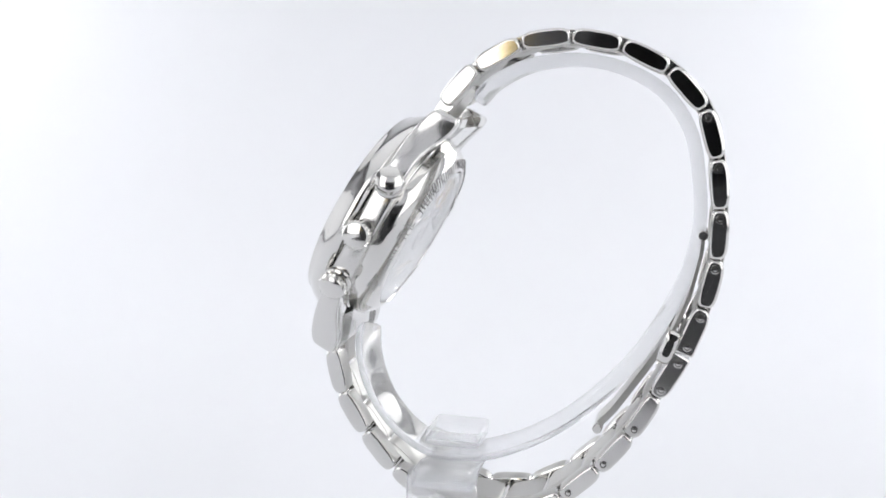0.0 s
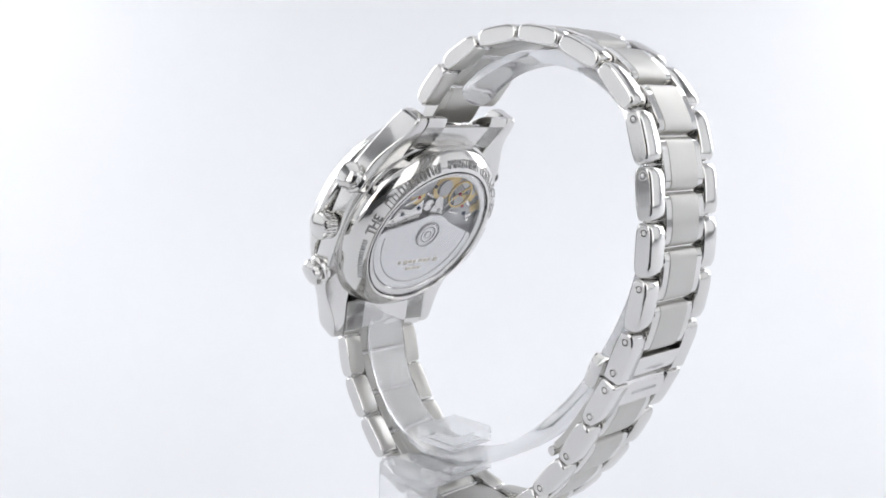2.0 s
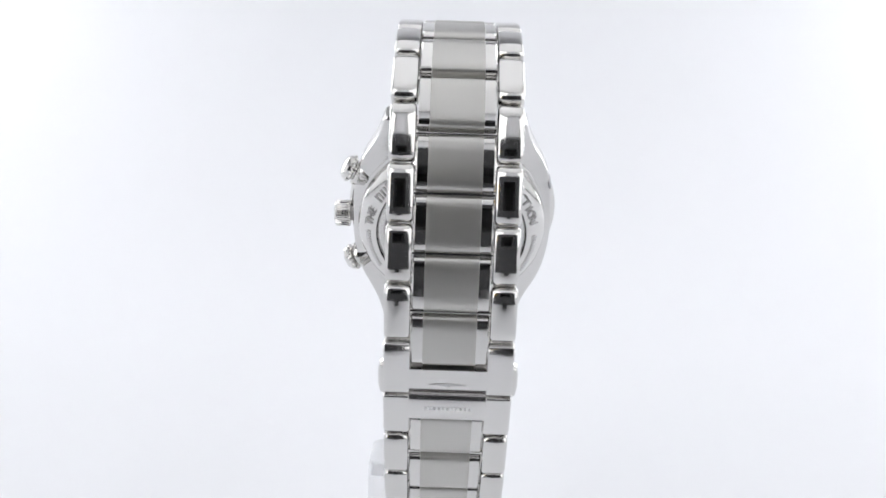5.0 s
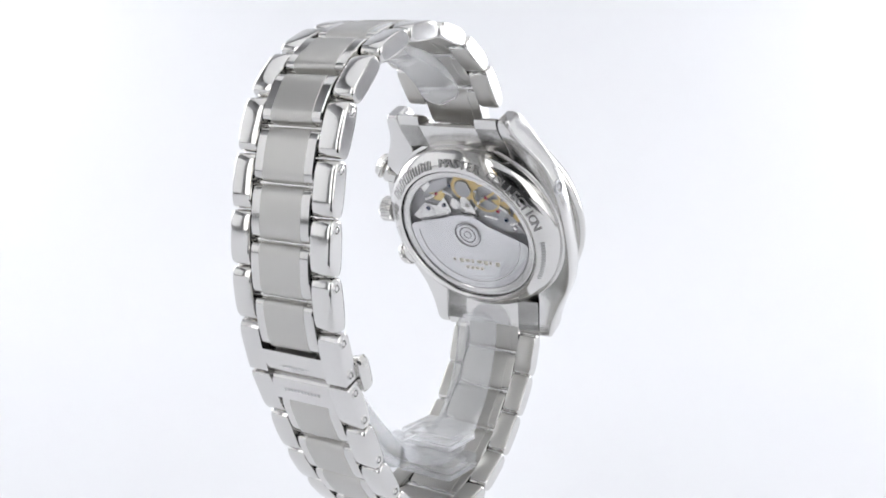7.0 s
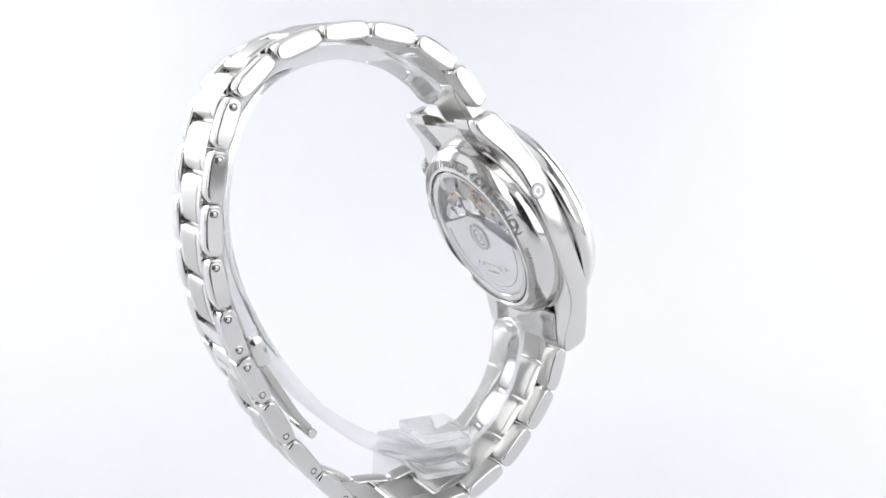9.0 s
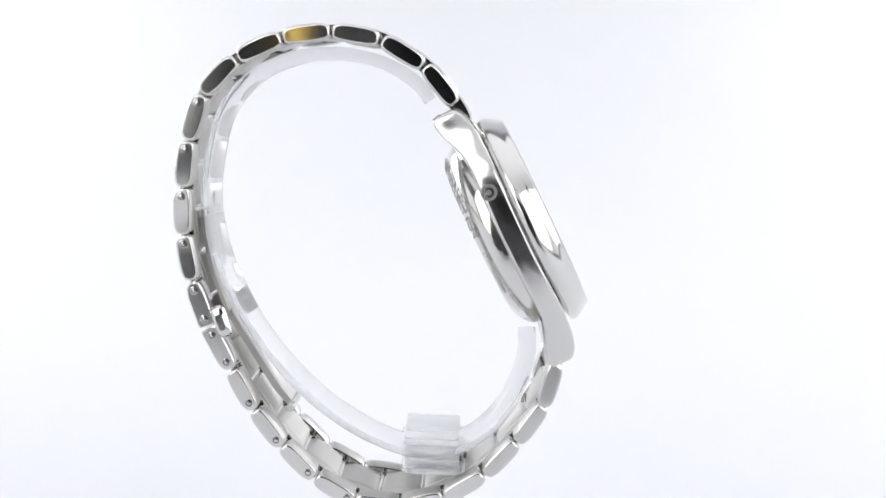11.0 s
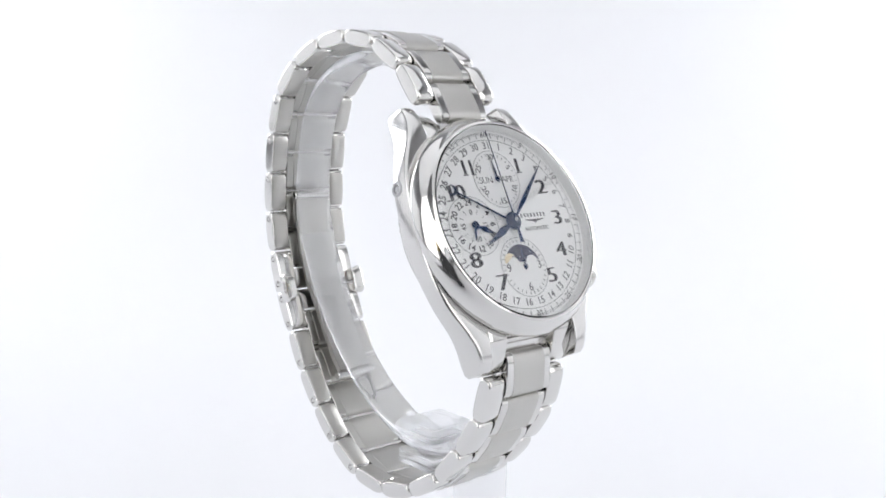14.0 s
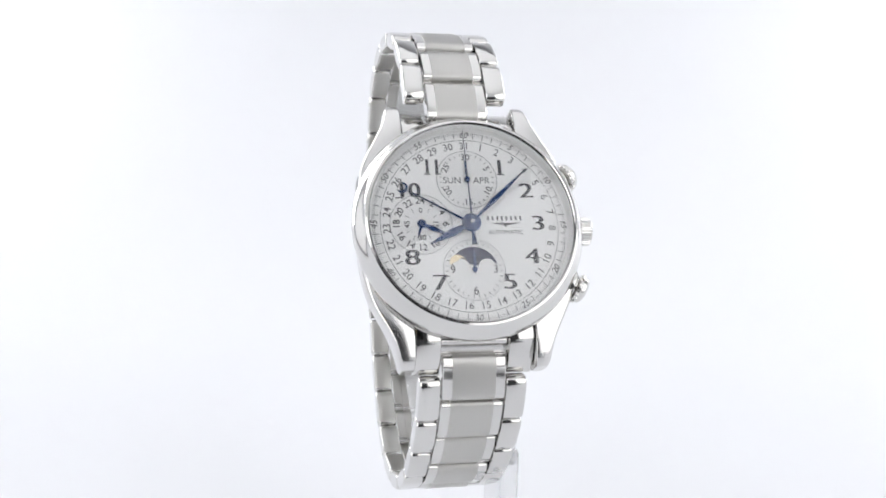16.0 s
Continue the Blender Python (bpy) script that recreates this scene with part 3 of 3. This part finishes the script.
# rotor: a heavy lower half carried by a triangular web
pts = [(14.2 * math.cos(radians(a)), 14.2 * math.sin(radians(a))) for a in range(-178, -1, 4)]
pts += [(13.6, 0.3), (4.6, 3.2), (3.4, 4.1), (1.6, 4.7), (-1.6, 4.7), (-3.4, 4.1), (-4.6, 3.2), (-13.6, 0.3)]
rotor = prism(pts, 0, 0.55)
rotor.transform(Matrix.Rotation(radians(-5), 4, "Z"))
rotor.transform(back_space(0, 0, 7.75))
rotor = case_part("rotor", rotor, ROTOR, "striped steel winding rotor", movement)
# the last entry is a dark disc painted as the rotor's shaded hole
for bm, mat, name in ((lathe([(0, 0.7), (0.75, 0.7), (0.85, 0.62), (1.9, 0.62), (2.0, 0.7), (2.5, 0.7), (2.6, 0.55)], 48), ROTOR, "rotor_hub"),
                      (joined(*[ring(r, r + w, 0.5, 0.74, 0, 0, 48) for r, w in ((0.75, 0.16), (1.75, 0.2), (2.95, 0.16))]), ENGRAVED, "hub_line"),
                      (joined(*[block(-5.2 + 1.5 * i, -5.2 + 1.5 * i + (1.0 if i % 3 else 0.5), -7.4 - (i % 2) * 0.25, -6.7, 0.5, 0.6) for i in range(8)],
                              *[block(-2.4 + 1.2 * i, -2.4 + 1.2 * i + 0.75, -9.2, -8.5, 0.5, 0.6) for i in range(4)]), PALE_GILT, "rotor_engraving"),
                      (lathe([(12.3, 0.5), (12.3, 0.6), (12.45, 0.6), (12.45, 0.5)], 60, math.pi, math.pi), FAINT, "rotor_line"),
                      (lathe([(0, 0.62), (0.5, 0.62), (0.5, 0.5)], 20), DARK_STEEL, "painted_hole_disc")):
    bm.transform(back_space(0.2 if name == "painted_hole_disc" else 0, 6.2 if name == "painted_hole_disc" else 0, 7.8))
    part(name, bm, mat, movement, "gilt engraved marks" if name == "rotor_engraving" else "", CASE)

# ---- the bracelet ----
LOOP = [(0.0, -3.5), (6.1, 3.7), (14.8, 8.6), (24.4, 9.9), (33.8, 8.5), (42.8, 4.3), (49.6, -2.9), (52.4, -12.0), (53.5, -21.4), (53.5, -30.8), (51.8, -40.2), (48.4, -49.6),
        (43.9, -58.2), (39.1, -66.8), (33.5, -74.0), (26.5, -80.8), (18.3, -85.4), (9.0, -86.3), (-0.1, -84.0), (-8.4, -78.8), (-14.7, -71.5), (-19.8, -63.6), (-22.0, -54.8)]
LOOP = [Vector((y, z + LIFT)) for y, z in LOOP]
LOOP = [p + 0.2 * (p - Vector((17.0, -36.0 + LIFT))).normalized() for p in LOOP]


def link_space(p, t, x=0.0):
    t = t.normalized()
    return Matrix(((1, 0, 0, x * MM), (0, t.x, -t.y, p.x * MM), (0, t.y, t.x, p.y * MM), (0, 0, 0, 1)))


def link_outline(half, top, bottom, inset=0.0, k=28):
    pts = []
    for i in range(k):
        a = 2 * math.pi * i / k
        c, s = math.cos(a), math.sin(a)
        x = math.copysign(abs(c) ** 0.6, c) * (half - inset)
        y = abs(s) ** 0.58 * (top - inset) if s >= 0 else -abs(s) ** 0.5 * (bottom - inset)
        pts.append((x, y))
    return pts


HALF, TOP, LOW = 4.68, 2.0, 1.6
K = 28


def outer_link_mesh():
    rings = []
    for x, inset in ((-2.08, 0.4), (-1.98, 0.14), (-1.75, 0.0), (1.5, 0.0), (1.82, 0.08), (2.0, 0.24), (2.08, 0.5)):
        rings.append([(x, s, w) for s, w in link_outline(HALF, TOP, LOW, inset)])
    bm = slab(rings, K, 1, [0] * 6)
    for f in bm.faces:
        if max(v.co.z for v in f.verts) < -1.2:
            f.material_index = 2
    return finish("outer_link", bm, [WORN_POLISH, LINK_CAP, BRUSHED])


def centre_link_mesh():
    rings = []
    for x, inset in ((-6.2, 0.3), (-6.0, 0.12), (-4.3, 0.12), (-4.25, 0.02), (4.25, 0.02), (4.3, 0.12), (6.0, 0.12), (6.2, 0.3)):
        rings.append([(x, s, w) for s, w in link_outline(4.55, 1.75, 1.5, inset)])
    bm = slab(rings, K, 0, [0, 0, 1, 1, 1, 0, 0])
    for f in bm.faces:
        if f.calc_center_median().z < -1.1 and len(f.verts) < 9:
            f.material_index = 1
    return finish("centre_link", bm, [WORN_POLISH, BRUSHED])


def rod_mesh():
    bm = lathe([(0, -6.4), (0.62, -6.4), (0.62, 6.4), (0, 6.4)], 14)
    bm.transform(Matrix.Rotation(math.pi / 2, 4, "Y"))
    return finish("rod", bm, POLISHED)


def pin_mesh():
    bm = lathe([(0, 0.05), (0.34, 0.05), (0.42, 0.02), (0.62, 0.02), (0.66, 0.09), (0.86, 0.06), (0.9, -0.1)], 18)
    # groove faces get the painted shade
    for f in bm.faces:
        if 0.4 < math.hypot(*f.calc_center_median().xy) < 0.63:
            f.material_index = 1
    bm.transform(Matrix.Rotation(math.pi / 2, 4, "Y"))
    return finish("pin", bm, [POLISHED, PIN_SHADE])


OUTER, CENTRE, ROD, PIN = outer_link_mesh(), centre_link_mesh(), rod_mesh(), pin_mesh()


def place(name, me, m, parent, label=""):
    ob = new(name, me)
    ob.parent, ob.matrix_basis = parent, m
    return tagged(ob, label)


COUNT = len(LOOP) - 1
CLASP = (10, 11)
for i in range(COUNT):
    a, b = LOOP[i], LOOP[i + 1]
    mid, t = (a + b) / 2, b - a
    if i not in CLASP:
        spots = [-3.0] if 6 <= i <= 9 else [3.0] if 12 <= i <= 15 else []
        for sx in (-1, 1):
            m = link_space(mid, t, 8.5 * sx)
            if sx < 0:
                m = m @ Matrix.Rotation(math.pi, 4, "Z")
            ob = place("outer_link", OUTER, m, watch)
            for s in spots:
                place("pin", PIN, Matrix.Translation(mm(2.08, s * sx, 0.25)), ob)
        place("rod", ROD, link_space(mid, t), watch)
for i in range(COUNT + 1):
    if i == 11:
        continue
    if 0 < i < COUNT:
        t = (LOOP[i + 1] - LOOP[i]).normalized() + (LOOP[i] - LOOP[i - 1]).normalized()
    elif i == 0:
        t = (LOOP[1] - LOOP[0]).normalized() + Vector((math.sin(TILT), math.cos(TILT))) * 0.6
    else:
        t = (LOOP[i] - LOOP[i - 1]).normalized() + Vector((math.sin(TILT), math.cos(TILT))) * 0.6
    p = LOOP[i]
    place("centre_link", CENTRE, link_space(p, t), watch)


# folding clasp: two plates, push buttons and the blade inside
def clasp_outline(seam, inset=0.0):
    """A link's side that is rounded at its outer end and square at the seam."""
    pts = []
    for i in range(K):
        a = 2 * math.pi * i / K
        c, w = math.cos(a), math.sin(a)
        p, q, r = (0.16, 0.16, 0.16) if c * seam > 0 else (0.6, 0.7, 0.5)
        pts.append((math.copysign(abs(c) ** p, c) * (4.74 - inset), abs(w) ** q * (1.95 - inset) if w >= 0 else -abs(w) ** r * (1.65 - inset)))
    return pts


def plate(lower):
    s0, s1 = (-4.72, 0.15) if lower else (-0.15, 4.72)
    arms = []
    for sx in (-1, 1):
        rings = [[(sx * x, s, w) for s, w in clasp_outline(-1 if lower else 1, inset)] for x, inset in ((6.35, 0.1), (6.5, 0.0), (10.4, 0.0), (10.6, 0.3))]
        arms.append(slab(rings, K))
    steps = [s0 + (s1 - s0) * j / 12 for j in range(13)]
    side = [math.sqrt(max(1 - abs(s / 4.78) ** (2 / 0.6), 0.02)) for s in steps]
    cut = [(s, 1.95 * h ** 0.7) for s, h in zip(steps, side)] + [(s, -1.65 * h ** 0.5) for s, h in zip(steps[::-1], side[::-1])]
    rings = [[(x, s, w) for s, w in cut] for x in (-6.5, 6.5)]
    arms.append(slab(rings, len(cut)))
    return joined(*arms)


for i in CLASP:
    a, b = LOOP[i], LOOP[i + 1]
    m = link_space((a + b) / 2, b - a)
    ob = place("clasp_plate", finish("clasp_plate", plate(i == 11), SATIN), m, watch, "smooth satin steel clasp plate")
    for sx in (-1, 1):
        for s in (-3.1, 3.1):
            place("pin", PIN, Matrix.Translation(mm(10.62 * sx, s, 0.2)) @ Matrix.Rotation(0 if sx > 0 else math.pi, 4, "Z"), ob)
    # faint engraving across the plate: a winged mark above, plain bars below
    if i == 10:
        bm = prism([(-3.2, 0.15), (-0.8, 0.3), (0, 0.6), (0.8, 0.3), (3.2, 0.15), (0.9, -0.1), (-0.9, -0.1)], 1.9, 1.97)
        bm.transform(Matrix.Translation((0, 2.6, 0)))
        place("clasp_mark", finish("clasp_mark", bm, FAINT), Matrix.Identity(4), ob, "faint winged mark")
    else:
        bm = joined(*[block(-3.9 + 0.72 * k, -3.9 + 0.72 * k + 0.42, -2.6, -1.9, 1.88, 1.955) for k in range(11)])
        place("clasp_mark", finish("clasp_mark", bm, FAINT), Matrix.Identity(4), ob, "faint engraved marks")
for sx in (-1, 1):
    a, b = LOOP[10], LOOP[11]
    rings = []
    for x, s in ((8.6, 0.8), (10.8, 1.0), (11.4, 0.85), (11.7, 0.5)):
        rings.append([(sx * x, 4.6 + 3.4 * s * y, -3.0 + 1.5 * s * w) for y, w in link_outline(1.0, 1.0, 1.0, 0.0)])
    place("push_button", finish("push_button", slab(rings, K), POLISHED), link_space((a + b) / 2, b - a), watch, "rounded steel clasp button")


def strip(path, x0, x1, thick):
    """A bent strip along (y, z) points."""
    rings = []
    for i, p in enumerate(path):
        t = (path[min(i + 1, len(path) - 1)] - path[max(i - 1, 0)]).normalized()
        o = Vector((-t.y, t.x))
        q = p - o * thick
        rings.append([(x0, p.x, p.y), (x1, p.x, p.y), (x1, q.x, q.y), (x0, q.x, q.y)])
    return slab(rings, 4)


def inside(i, d):
    f, k = math.modf(i)
    k = int(k)
    p = LOOP[k].lerp(LOOP[k + 1], f)
    t = (LOOP[k + 1] - LOOP[k]).normalized()
    return p - Vector((-t.y, t.x)) * d


part("clasp_blade", strip([inside(8.6 + 0.25 * k, 2.2 + 0.05 * k) for k in range(11)], -4.6, 4.6, 0.7), BRUSHED, watch, "thin steel folding clasp blade")
part("clasp_blade", strip([inside(10.9 + 0.25 * k, 2.6 + 0.17 * k) for k in range(11)], -4.2, 4.2, 1.3), BRUSHED, watch, "thin steel folding clasp blade")
for i, d in ((8.6, 2.6), (13.5, 4.6)):
    bm = lathe([(0, -5.0), (0.8, -5.0), (0.95, -4.85), (0.95, 4.85), (0.8, 5.0), (0, 5.0)], 18)
    q = inside(i, d)
    bm.transform(Matrix.Translation((0, q.x, q.y)) @ Matrix.Rotation(math.pi / 2, 4, "Y"))
    part("hinge", bm, POLISHED, watch, "clasp hinge barrel")

# ---- the clear display stand ----
stand = thing("display_stand", (0, 0, 0), "clear acrylic watch stand with an open ring and a side post", "stand")
RING = [(5.4, -0.9), (8.4, 2.7), (15.6, 6.6), (25.0, 8.0), (34.0, 6.6), (42.0, 2.4), (47.6, -4.8), (50.0, -14.5), (50.6, -24.0), (48.6, -34.0), (44.2, -44.0), (38.6, -53.0),
        (31.6, -61.0), (24.0, -67.4), (15.6, -72.2), (7.0, -75.0), (-0.5, -74.9), (-7.4, -71.2), (-12.6, -65.4), (-15.6, -59.0), (-16.8, -53.0), (-16.6, -48.6)]


def smooth_path(pts, n=4):
    out = []
    p = [Vector(q) for q in pts]
    for i in range(len(p) - 1):
        a, b, c, d = p[max(i - 1, 0)], p[i], p[i + 1], p[min(i + 2, len(p) - 1)]
        for k in range(n):
            u = k / n
            out.append(0.5 * ((2 * b) + (c - a) * u + (2 * a - 5 * b + 4 * c - d) * u * u + (3 * b - a - 3 * c + d) * u ** 3))
    return out + [p[-1]]


def band(path, half, thick):
    """The open ring; its front end stands a little off the middle."""
    rings = []
    total = len(path) - 1
    for i, p in enumerate(path):
        t = (path[min(i + 1, total)] - path[max(i - 1, 0)]).normalized()
        o = Vector((-t.y, t.x))
        e = min(i, total - i) / 3
        w = half * (math.sqrt(max(1 - (1 - e) ** 2, 0.12)) if e < 1 else 1)
        f = max(0.0, (i / total - 0.72) / 0.28)
        h, c, off = thick / 2 * (1 + 0.4 * f), 0.8, 2.5 * f * (2 - f)
        ring_pts = [(-w + c, h), (w - c, h), (w, h - c), (w, -h + c), (w - c, -h), (-w + c, -h), (-w, -h + c), (-w, h - c)]
        rings.append([(x + off, p.x + o.x * k + 0.2 * f, p.y + o.y * k + FLOOR) for x, k in ring_pts])
    return slab(rings, 8)


def grooved(x, y0, y1, z0, levels):
    """A block whose sides are cut by grooves: levels are (height, inset) up from z0."""
    rings = []
    for h, c in levels:
        r = 0.5
        rings.append([(px, py, z0 + h) for px, py in ((-x + c + r, y0 + c), (x - c - r, y0 + c), (x - c, y0 + c + r), (x - c, y1 - c - r), (x - c - r, y1 - c), (-x + c + r, y1 - c), (-x + c, y1 - c - r), (-x + c, y0 + c + r))])
    return slab(rings, 8)


GROOVES = [(0.0, 0.25), (0.2, 0.0), (1.25, 0.0), (1.4, 0.35), (1.7, 0.35), (1.85, 0.0), (3.0, 0.0), (3.2, 0.25)]
part("ring", band(smooth_path([(y - 0.3, z - 1.9) for y, z in RING]), 4.5, 2.6), ACRYLIC, stand, "open clear acrylic ring", smooth=50)
part("clip", grooved(6.4, -3.2, 8.2, FLOOR - 80.9, GROOVES), ACRYLIC, stand, "clear grooved acrylic block under the ring", smooth=20)
part("saddle", grooved(6.0, -3.0, 8.4, FLOOR - 74.6, GROOVES), ACRYLIC, stand, "clear grooved acrylic pad on the ring", smooth=20)
part("post", joined(block(11.4, 15.8, -4.5, 10.0, 0.0, FLOOR - 76.6, 1.6, 4)), ACRYLIC, stand, "clear acrylic side post")
part("arm", block(6.8, 15.2, -3.4, 9.0, FLOOR - 80.6, FLOOR - 77.0, 0.6), ACRYLIC, stand, "clear acrylic arm")


# ---- what turns ----
def motions():
    """The watch and its stand turn steadily on the table about the upright axis."""
    # the turntable's slight unevenness, degrees off the steady turn
    uneven = [(0.0, 0.10), (0.5, 0.20), (1.0, 0.42), (1.5, 0.36), (2.0, 0.16), (2.5, -0.06), (3.0, -0.22), (3.5, -0.25), (4.0, -0.18), (4.5, -0.22), (5.0, -0.24), (6.0, -0.30), (7.0, -0.50), (7.5, -0.54), (8.0, -0.22), (8.5, 0.40), (9.0, 0.74), (9.5, 0.75), (10.5, 0.50), (11.5, 0.18), (12.0, 0.14), (12.5, -0.04), (13.0, -0.16), (13.5, -0.24), (14.0, -0.31), (14.5, -0.22), (15.0, -0.01), (15.5, 0.22), (16.0, 0.39)]
    for ob, lean, off in ((watch, -0.28, 0.25 * MM), (stand, 0.0, 0.0)):
        z = ob.location.z
        rows = []
        for t, d in uneven:
            turn = 256.975 - 15.2953 * t + d
            rows.append((t, pose(off * math.cos(radians(turn)), off * math.sin(radians(turn)), z, 0, lean, turn)))
        walk(ob, rows)


motions()
